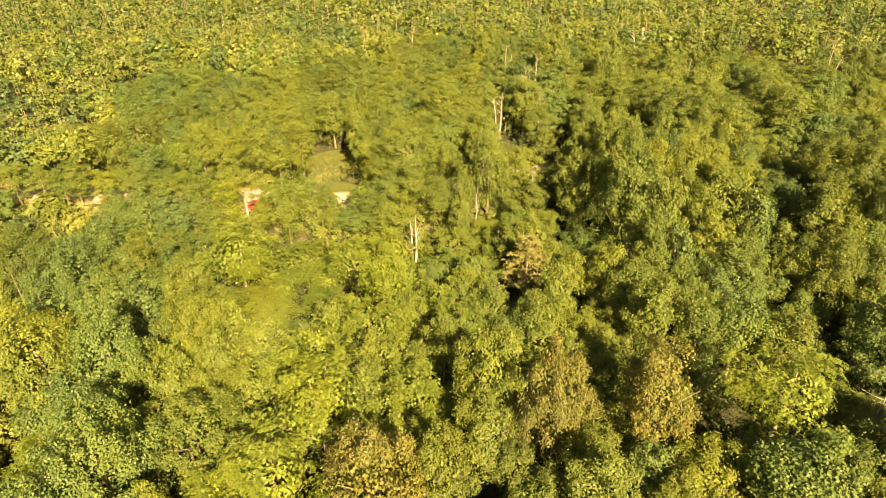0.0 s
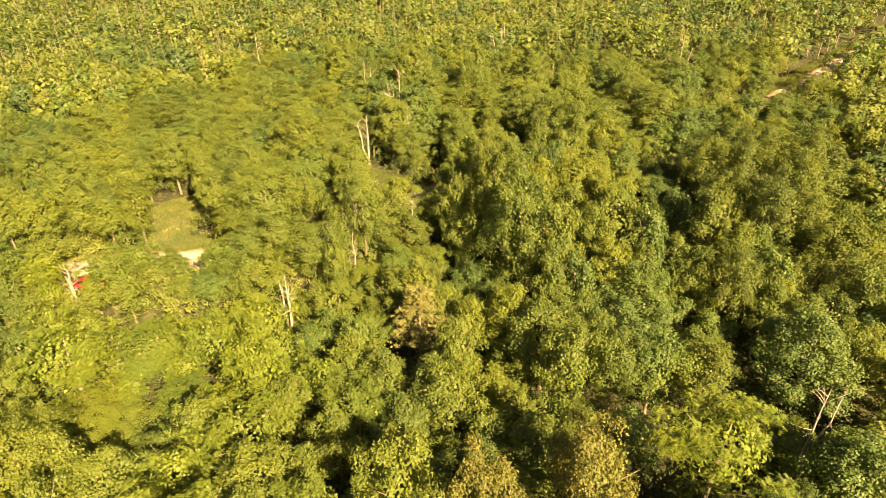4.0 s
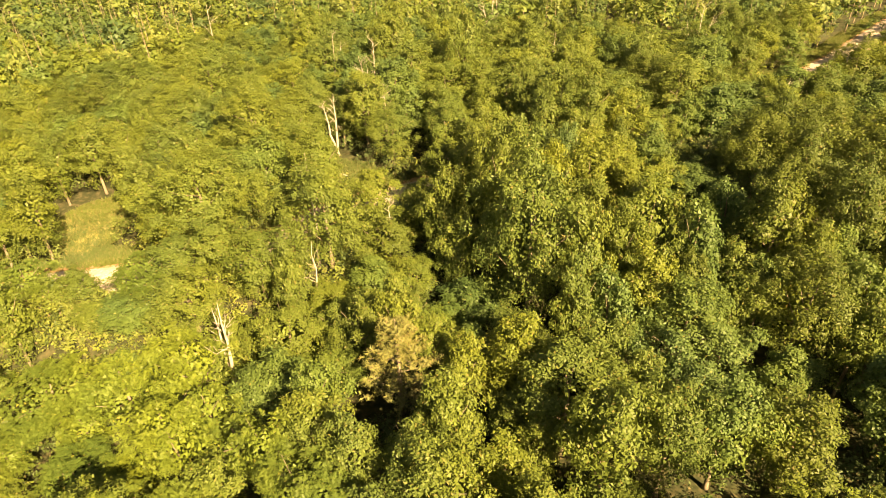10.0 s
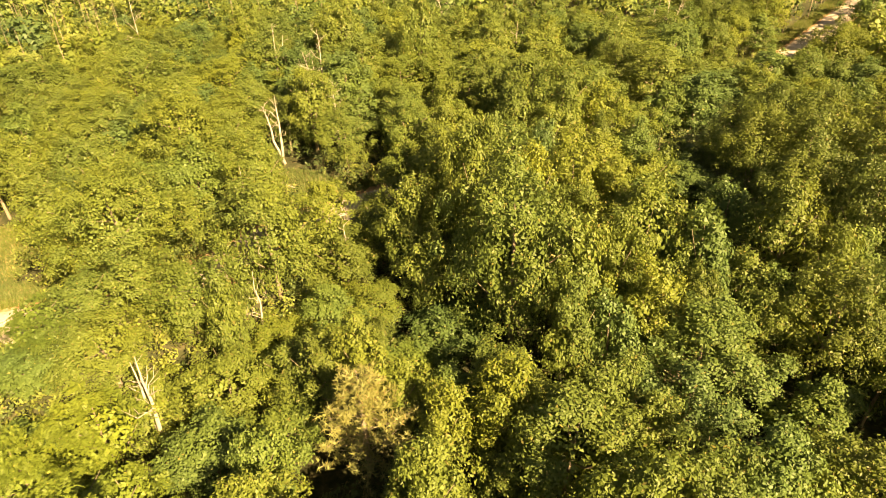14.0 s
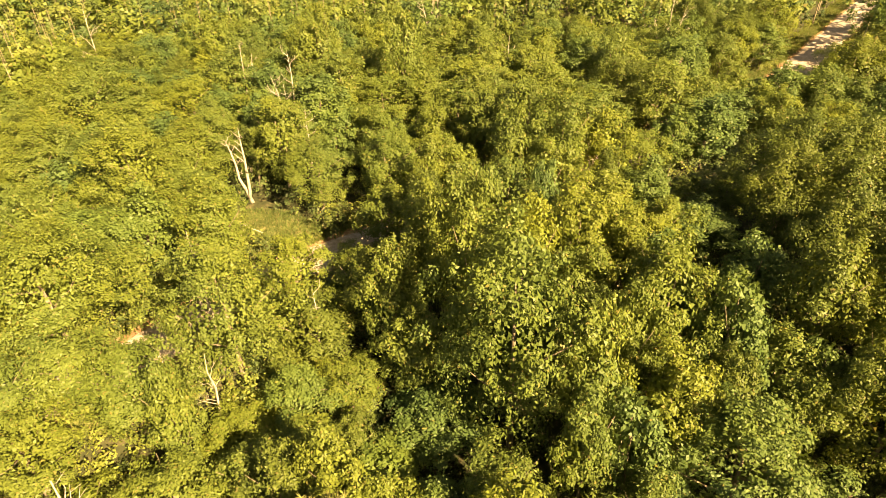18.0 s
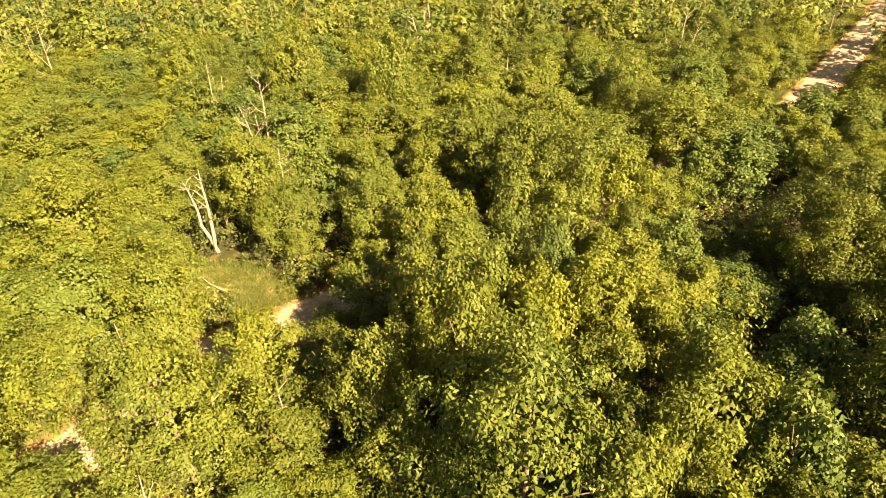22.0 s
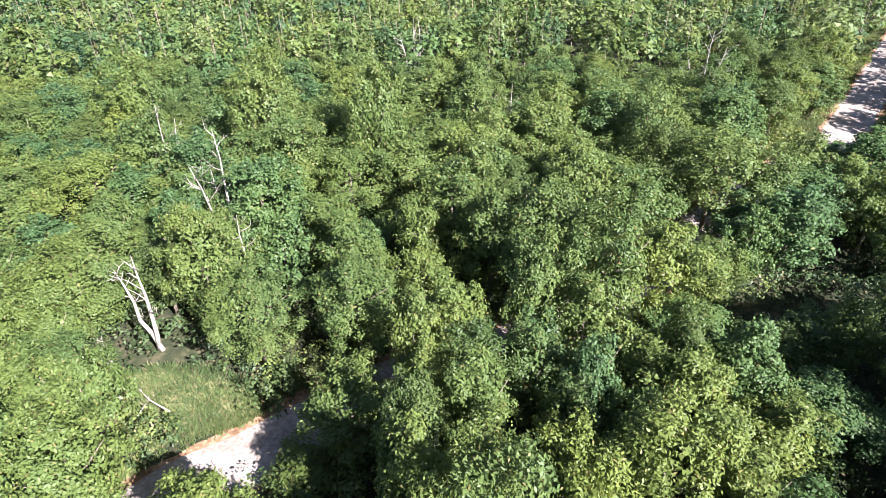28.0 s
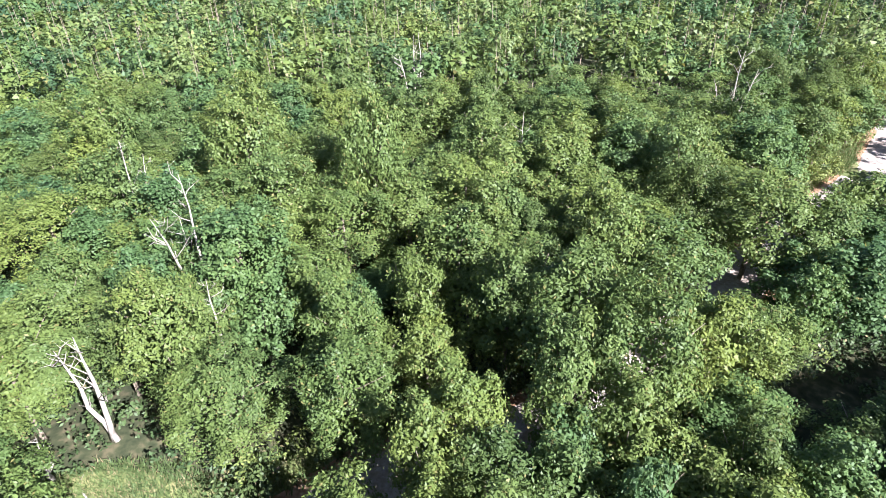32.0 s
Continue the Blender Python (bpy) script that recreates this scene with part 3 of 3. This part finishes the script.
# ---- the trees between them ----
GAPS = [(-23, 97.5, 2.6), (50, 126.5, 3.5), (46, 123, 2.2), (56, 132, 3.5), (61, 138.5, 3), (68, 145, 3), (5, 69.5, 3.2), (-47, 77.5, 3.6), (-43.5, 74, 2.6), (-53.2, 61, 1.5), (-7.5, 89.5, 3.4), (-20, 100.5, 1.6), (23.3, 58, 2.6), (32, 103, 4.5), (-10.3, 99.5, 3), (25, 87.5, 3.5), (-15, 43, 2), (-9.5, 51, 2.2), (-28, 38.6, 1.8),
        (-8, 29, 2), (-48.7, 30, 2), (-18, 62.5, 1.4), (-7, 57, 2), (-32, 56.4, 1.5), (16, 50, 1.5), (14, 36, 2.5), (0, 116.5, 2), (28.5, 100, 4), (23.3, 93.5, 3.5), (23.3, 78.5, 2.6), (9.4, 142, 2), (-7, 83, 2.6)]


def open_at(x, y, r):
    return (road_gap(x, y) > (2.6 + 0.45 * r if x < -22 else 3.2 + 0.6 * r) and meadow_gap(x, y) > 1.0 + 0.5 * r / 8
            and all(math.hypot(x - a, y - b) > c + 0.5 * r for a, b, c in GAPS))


def scatter(n, box, tight, near_limit, sizes, rng, keep=lambda x, y: True):
    """Random trees that keep their distance from those already there."""
    done = []
    cells = {}
    for x, y, r in PLACED:
        cells.setdefault((int(x // 12), int(y // 12)), []).append((x, y, r))
    for _ in range(n):
        x, y = rng.uniform(box[0], box[1]), rng.uniform(box[2], box[3])
        r = rng.uniform(*sizes)
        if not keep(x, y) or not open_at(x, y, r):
            continue
        i, j = int(x // 12), int(y // 12)
        if all((x - a) ** 2 + (y - b) ** 2 > (tight * (r + c)) ** 2
               for di in (-1, 0, 1) for dj in (-1, 0, 1) for a, b, c in cells.get((i + di, j + dj), ())):
            cells.setdefault((i, j), []).append((x, y, r))
            done.append((x, y, r))
            if len(done) >= near_limit:
                break
    return done


def close_by(x, y):
    return -26 - 0.62 * y < x < 20 + 0.36 * y and 6 < y < 116 and x > -78 or 116 <= y < 150 and -62 < x < 24 + 0.24 * y


def at_edge(x, y):
    return -34 - 0.78 * y < x < 0 and 2 < y < 100 and x > -104 and not close_by(x, y)


FILL = scatter(30000, (-78, 62, 6, 116), 0.66, 380, (1.9, 3.7), rng, close_by)
PLACED_BEYOND = scatter(16000, (-62, 60, 116, 150), 0.60, 190, (2.8, 4.8), rng, close_by)
for x, y, r in FILL + PLACED_BEYOND:
    k = rng.random()
    if (x > 13 and 38 < y < 62 or x > 19 and 72 < y < 101) and k > 0.35:
        continue
    kind = "oak_tree" if k < 0.68 else "maple_tree" if k < 0.86 else "dark_oak_tree"
    if y < 58 and x < -10 and k > 0.45:
        kind = "sumac_tree"
    if x > 15 and y < 100 and k > 0.4:
        kind = "maple_tree" if k < 0.75 else "dark_oak_tree"
    plant(kind, x, y, r, rng, canopy(x, y) - (canopy(x, y) - rise(x, y)) * rng.uniform(0.0, 0.30))

edge_rng = np.random.default_rng(23)
for x, y, r in scatter(16000, (-104, 0, 2, 100), 0.62, 150, (2.2, 4.2), edge_rng, at_edge):
    k = edge_rng.random()
    kind = "maple_tree" if k < 0.56 else "sumac_tree" if k < 0.74 else "dark_oak_tree"
    plant(kind, x, y, r, edge_rng, canopy(x, y) - (canopy(x, y) - rise(x, y)) * edge_rng.uniform(0.0, 0.28))

for rows in list(KINDS.values()) + list(FAR_KINDS.values()):
    for _, ob in rows:
        if ob.name not in used:
            for c in list(ob.children):
                bpy.data.objects.remove(c)
            bpy.data.objects.remove(ob)

# the far woods, one mass of stuff
far = scatter(60000, (-330, 190, -60, 335), 0.60, 3600, (3.0, 5.2), rng, lambda x, y: -75 - 1.25 * max(y, 0) < x < 75 + 0.45 * max(y, 0) and not close_by(x, y) and not at_edge(x, y))


def far_template(seed, r, tris):
    g = np.random.default_rng(seed)
    zc, half = sizes_of(r)
    n = int(tris * 0.86)
    at, nn = crown_tips(g, r, half, zc, n, int(16 + 5 * r), 0.7, -0.6)
    u, v = frames_of(unit(nn + g.normal(0, 0.22, nn.shape)))
    a = g.uniform(0, 6.28, (n, 1))
    e, f = u * np.cos(a) + v * np.sin(a), v * np.cos(a) - u * np.sin(a)
    w = 0.128 * math.sqrt(2400 / tris) * g.uniform(0.7, 1.25, (n, 1))
    return np.concatenate([np.stack([at + e * w * 1.2, at - e * w * 0.7 + f * w, at - e * w * 0.7 - f * w], 1), inner(g, r, half, zc, tris - n, 0.42)])


def far_woods(name, rows, tris, label):
    temp = [far_template(40 + i, 4.0, tris) for i in range(7)]
    mats = [OAK, MAPLE, OAK_PALE, MAPLE_DARK, OAK_DARK, BARK]
    stem = np.array([[(0.16, 0, 0), (-0.08, 0.14, 0), (0.04, 0.02, 14)], [(-0.08, 0.14, 0), (-0.08, -0.14, 0), (0.04, 0.02, 14)],
                     [(-0.08, -0.14, 0), (0.16, 0, 0), (0.04, 0.02, 14)]])
    leaves, which = [], []
    g = np.random.default_rng(77)
    for x, y, r in rows:
        a, s = g.uniform(0, 6.283), r / 4.0
        m = np.array([[math.cos(a) * s, -math.sin(a) * s, 0], [math.sin(a) * s, math.cos(a) * s, 0], [0, 0, 0.95 * (1 + 0.35 * (s - 1) + g.uniform(-0.16, 0.16))]])
        t = temp[g.integers(0, 7)]
        here = np.array([x, y, rise(x, y) - 0.3])
        leaves.append(t @ m.T + here)
        leaves.append(stem + here)
        k = int(g.choice(5, p=(0.34, 0.18, 0.28, 0.09, 0.11)))
        which += [k] * len(t) + [5] * 3
    ob = new(name, soup(name, np.concatenate(leaves), mats, which))
    tagged(ob, label, "woods", kind="stuff")


mid = [p for p in far if p[1] < 150 and abs(p[0] + 10) < 95]
rest = [p for p in far if not (p[1] < 150 and abs(p[0] + 10) < 95) and p[1] + 0.6 * abs(p[0]) < 215]
last = [p for p in far if p[1] + 0.6 * abs(p[0]) >= 215 and not (p[1] < 150 and abs(p[0] + 10) < 95)]
far_woods("woods", mid, 2300, "dense mixed green forest canopy round the road")
far_woods("far_woods", rest, 900, "mixed forest canopy on the flat ground beyond the road")
far_woods("distant_woods", last, 330, "distant mixed forest canopy to the edge of sight")

# ---- dead trees ----
def dead_tree(x, y, top, seed, stems=1, lean=(0.0, 0.0), label="bare bleached dead tree with broken branches"):
    g = np.random.default_rng(seed)
    ob = new("dead_tree")
    ob.location = (x, y, rise(x, y) - 0.2)
    h = top - rise(x, y)
    for k in range(stems):
        a = g.uniform(0, 6.28)
        tilt = Vector((lean[0] + (0.22 * math.cos(a) if k else 0.03), lean[1] + (0.22 * math.sin(a) if k else 0.02), 0))
        hh = h * (1 - 0.16 * k)
        pts = [tilt * hh * f + Vector((g.normal(0, 0.08), g.normal(0, 0.08), hh * f)) for f in (0, 0.2, 0.4, 0.6, 0.8, 1)]
        b = 0.085 + 0.010 * h if stems == 2 and y < 100 else 0.06 + 0.006 * h
        child("trunk", solid("trunk", *tube(pts, [b * 1.3, b, b * 0.85, b * 0.65, b * 0.4, b * 0.1], 7), DEADWOOD, True), ob)
        for j in range(9):
            f = g.uniform(0.4, 0.95)
            p = tilt * hh * f + Vector((0, 0, hh * f))
            c = g.uniform(0, 6.28)
            ln = h * g.uniform(0.10, 0.24) * (1.25 - f * 0.6)
            d = Vector((math.cos(c), math.sin(c), g.uniform(0.4, 1.3))).normalized() * ln
            kink = Vector((g.normal(0, 0.12), g.normal(0, 0.12), g.normal(0, 0.1))) * ln
            br = [tube([p, p + d * 0.5 + kink, p + d], [b * 0.28, b * 0.17, b * 0.04], 5)]
            for q in range(2):
                e = p + d * (0.45 + 0.3 * q) + kink * 0.6
                br.append(tube([e, e + Vector((g.normal(0, 0.35), g.normal(0, 0.35), 0.4)) * ln * 0.6], [b * 0.12, b * 0.03], 4))
            child("branch", solid("branch", *joined_tubes(br), DEADWOOD, True), ob)
    return tagged(ob, label, "dead tree", "dead trees")


DEAD = [(-20.1, 110.5, 15.5, 3), (-23.6, 98.6, 11, 2), (-2.3, 152.5, 14.5, 2), (-12.3, 75.3, 7.0, 1), (27.4, 41.8, 9, 3), (-4.8, 110.5, 7, 1), (8.8, 133, 10.5, 2),
        (-57.6, 137.5, 15.5, 1), (-81.5, 94, 9.5, 1), (-73.5, 90.7, 9.5, 1), (-19.6, 70.2, 5.2, 1), (-20.4, 74.6, 13.0, 1), (-54.2, 60.4, 5.0, 2), (-26.2, 95.4, 6.5, 2),
        (-3, 157, 13, 1), (36.5, 142, 13.5, 3), (-7, 82.6, 3.5, 3), (-29, 121, 14, 2), (-25.5, 60, 5, 2), (-17.5, 104.5, 10.5, 1)]
for i, (x, y, top, n) in enumerate(DEAD):
    dead_tree(x, y, top, 100 + i, n, (0.16, -0.09) if n == 2 and 95 < y < 98 else (0.0, 0.0))


def fallen_log(x, y, length, turn, thick, label, bend=0.1):
    ob = new("fallen_log")
    z = rise(x, y) + 0.25 + thick
    d = Vector((math.cos(turn), math.sin(turn), 0))
    s = Vector((-d.y, d.x, 0))
    pts = [d * (f - 0.5) * length + s * bend * length * (f - f * f) * 2 for f in (0, 0.3, 0.6, 1)]
    child("log", solid("log", *tube(pts, [thick, thick * 0.95, thick * 0.8, thick * 0.55], 9), DEADWOOD, True), ob)
    for k in range(3):
        p = pts[1] + d * length * 0.2 * k
        child("stub", solid("stub", *tube([p, p + s * (0.5 - k * 0.5) + Vector((0, 0, 0.5))], [thick * 0.35, thick * 0.12], 6), DEADWOOD), ob)
    ob.location = (x, y, z)
    return tagged(ob, label, "fallen log", "fallen logs")


fallen_log(-25.3, 94.2, 2.2, 2.2, 0.12, "short bleached fallen log lying in the grass")
fallen_log(-23.3, 94.6, 7.0, 2.35, 0.055, "long thin bare fallen branch in the grass", 0.16)
fallen_log(-26.6, 93.4, 4.0, 1.75, 0.05, "curved bare fallen branch in the grass", 0.25)
fallen_log(-22.7, 93.6, 3.0, 1.2, 0.05, "small curved fallen branch beside the grass bank", 0.2)
fallen_log(-5.5, 83.0, 4.5, 0.5, 0.12, "weathered fallen branch in the shaded gap")


# ---- the red car by the road ----
RED, GLASS = paint("red_car_paint", (0.34, 0.02, 0.03), 0.3), paint("dark_window_glass", (0.02, 0.025, 0.03), 0.08)
RUBBER, STEEL, LENS = paint("tyre_rubber", (0.02, 0.02, 0.02), 0.9), paint("wheel_steel", (0.5, 0.5, 0.5), 0.35, 0.8), paint("lamp_lens", (0.7, 0.7, 0.66), 0.15)


def loft(sections):
    """A body through cross sections (x, half width, z low, z high), with rounded shoulders."""
    verts, faces = [], []
    for x, w, a, b in sections:
        ring = [(-w, a), (-w, a + 0.7 * (b - a)), (-0.82 * w, b), (0.82 * w, b), (w, a + 0.7 * (b - a)), (w, a)]
        verts += [(x, p, q) for p, q in ring]
    for i in range(len(sections) - 1):
        for k in range(6):
            a, b = i * 6 + k, i * 6 + (k + 1) % 6
            faces.append((a, a + 6, b + 6, b))
    n = len(sections) - 1
    faces += [tuple(range(6)), tuple(range(n * 6 + 5, n * 6 - 1, -1))]
    return verts, faces


def disc_tube(r, w, y0, sides=20):
    return tube([(0, y0 - w / 2, 0), (0, y0 - w * 0.3, 0), (0, y0 + w * 0.3, 0), (0, y0 + w / 2, 0)], [r * 0.9, r, r, r * 0.9], sides)


def red_car(x, y, turn):
    car = new("car")
    car.matrix_basis = pose(x, y, rise(x, y) + 0.2, 0, 0, turn)
    child("body", solid("body", *loft([(-2.15, 0.72, 0.4, 0.85), (-2.0, 0.84, 0.3, 0.98), (-0.9, 0.87, 0.26, 1.0), (0.9, 0.87, 0.26, 0.98), (1.9, 0.84, 0.3, 0.82), (2.15, 0.7, 0.4, 0.7)]), RED, True), car)
    child("cabin", solid("cabin", *loft([(-1.75, 0.70, 0.95, 1.02), (-1.1, 0.68, 0.95, 1.42), (0.2, 0.68, 0.95, 1.46), (1.0, 0.70, 0.95, 1.0)]), RED, True), car)
    for nm, sec in (("windscreen", [(0.30, 0.6, 1.0, 1.43), (0.98, 0.64, 0.97, 1.03)]), ("rear_window", [(-1.70, 0.62, 0.99, 1.06), (-1.16, 0.6, 1.0, 1.40)])):
        w = child(nm, solid(nm, *loft([(a + (0.03 if nm == "windscreen" else -0.03), b, c, d + 0.02) for a, b, c, d in sec]), GLASS), car)
    for sgn in (-1, 1):
        for a, b in ((-1.0, -0.35), (-0.27, 0.3)):
            q = [(a, sgn * 0.70, 1.0), (b + 0.12, sgn * 0.70, 1.0), (b, sgn * 0.69, 1.36), (a + 0.06, sgn * 0.69, 1.36)]
            r = [(u, v - sgn * 0.04, z) for u, v, z in q]
            child("side_window", solid("side_window", q + r, [(0, 1, 2, 3), (7, 6, 5, 4), (0, 4, 5, 1), (1, 5, 6, 2), (2, 6, 7, 3), (3, 7, 4, 0)], GLASS), car)
        child("headlight", solid("headlight", *loft([(2.02, 0.14, 0.58, 0.72), (2.14, 0.10, 0.60, 0.70)]), LENS, True), car, at=pose(0, sgn * 0.55, 0))
        for a in (-1.35, 1.35):
            wheel = child("wheel", solid("wheel", *disc_tube(0.13, 0.2, 0), STEEL, True), car, at=pose(a, sgn * 0.8, 0.31))
            child("tyre", solid("tyre", *disc_tube(0.31, 0.19, 0), RUBBER, True), wheel)
            child("rim", solid("rim", *disc_tube(0.19, 0.03, sgn * 0.10), STEEL, True), wheel)
    return tagged(car, "bright red car parked among trees beside the road", "car")


red_car(-53.4, 62.6, 15)

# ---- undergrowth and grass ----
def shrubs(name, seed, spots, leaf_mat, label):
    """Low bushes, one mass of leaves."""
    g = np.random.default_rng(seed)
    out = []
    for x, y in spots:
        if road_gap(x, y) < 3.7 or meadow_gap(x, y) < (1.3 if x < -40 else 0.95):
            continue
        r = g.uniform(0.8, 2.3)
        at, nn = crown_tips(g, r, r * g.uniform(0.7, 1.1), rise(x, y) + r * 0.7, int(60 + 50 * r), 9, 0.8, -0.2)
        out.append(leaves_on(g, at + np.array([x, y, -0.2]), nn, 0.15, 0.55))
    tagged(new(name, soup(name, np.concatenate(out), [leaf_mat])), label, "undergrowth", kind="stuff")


def along_road(g, count, x0, x1, near, wide):
    """Places beside the road between x0 and x1, near to wide metres off its middle."""
    line = np.array([(p.x, p.y, q.y - p.y, q.x - p.x) for p, q in zip(ROADLINE[:-1], ROADLINE[1:]) if x0 < p.x < x1])
    pick = line[g.integers(0, len(line), count)]
    side = unit(np.stack([pick[:, 2], -pick[:, 3]], 1))
    off = (g.uniform(near, wide, count) * np.where(g.random(count) < 0.5, -1, 1))[:, None]
    return pick[:, :2] + side * off + g.normal(0, 0.3, (count, 2))


def grass():
    g = np.random.default_rng(9)
    spots = [along_road(g, 26000, -64, 100, 3.0, 6.2)]
    for a, b, c, d in MEADOWS:
        ang, far_out = g.uniform(0, 6.283, int(170 * c * d)), np.sqrt(g.random(int(170 * c * d)))
        spots.append(np.stack([a + c * far_out * np.cos(ang), b + d * far_out * np.sin(ang)], 1))
    at = np.array([(x, y, rise(x, y) + 0.1) for x, y in np.concatenate(spots) if road_gap(x, y) > 3.0])
    tri = []
    for k in range(4):
        d = unit(np.stack([g.normal(0, 0.5, len(at)), g.normal(0, 0.5, len(at)), np.ones(len(at))], 1))
        s = unit(np.cross(d, g.normal(size=(len(at), 3)))) * 0.04
        o = np.stack([g.normal(0, 0.2, len(at)), g.normal(0, 0.2, len(at)), np.zeros(len(at))], 1)
        tri.append(np.stack([at + o - s, at + o + s, at + o + d * g.uniform(0.2, 0.55, (len(at), 1))], 1))
    tagged(new("grass", soup("grass", np.concatenate(tri), [GRASS])), "tall dry grass on the road verges and clearings", "grass", kind="stuff")


spread = np.random.default_rng(3)
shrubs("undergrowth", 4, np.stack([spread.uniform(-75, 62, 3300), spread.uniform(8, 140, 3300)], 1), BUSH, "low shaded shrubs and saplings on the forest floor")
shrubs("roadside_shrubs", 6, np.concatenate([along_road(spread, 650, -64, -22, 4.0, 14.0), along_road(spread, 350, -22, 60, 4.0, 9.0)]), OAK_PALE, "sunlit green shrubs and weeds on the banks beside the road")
grass()
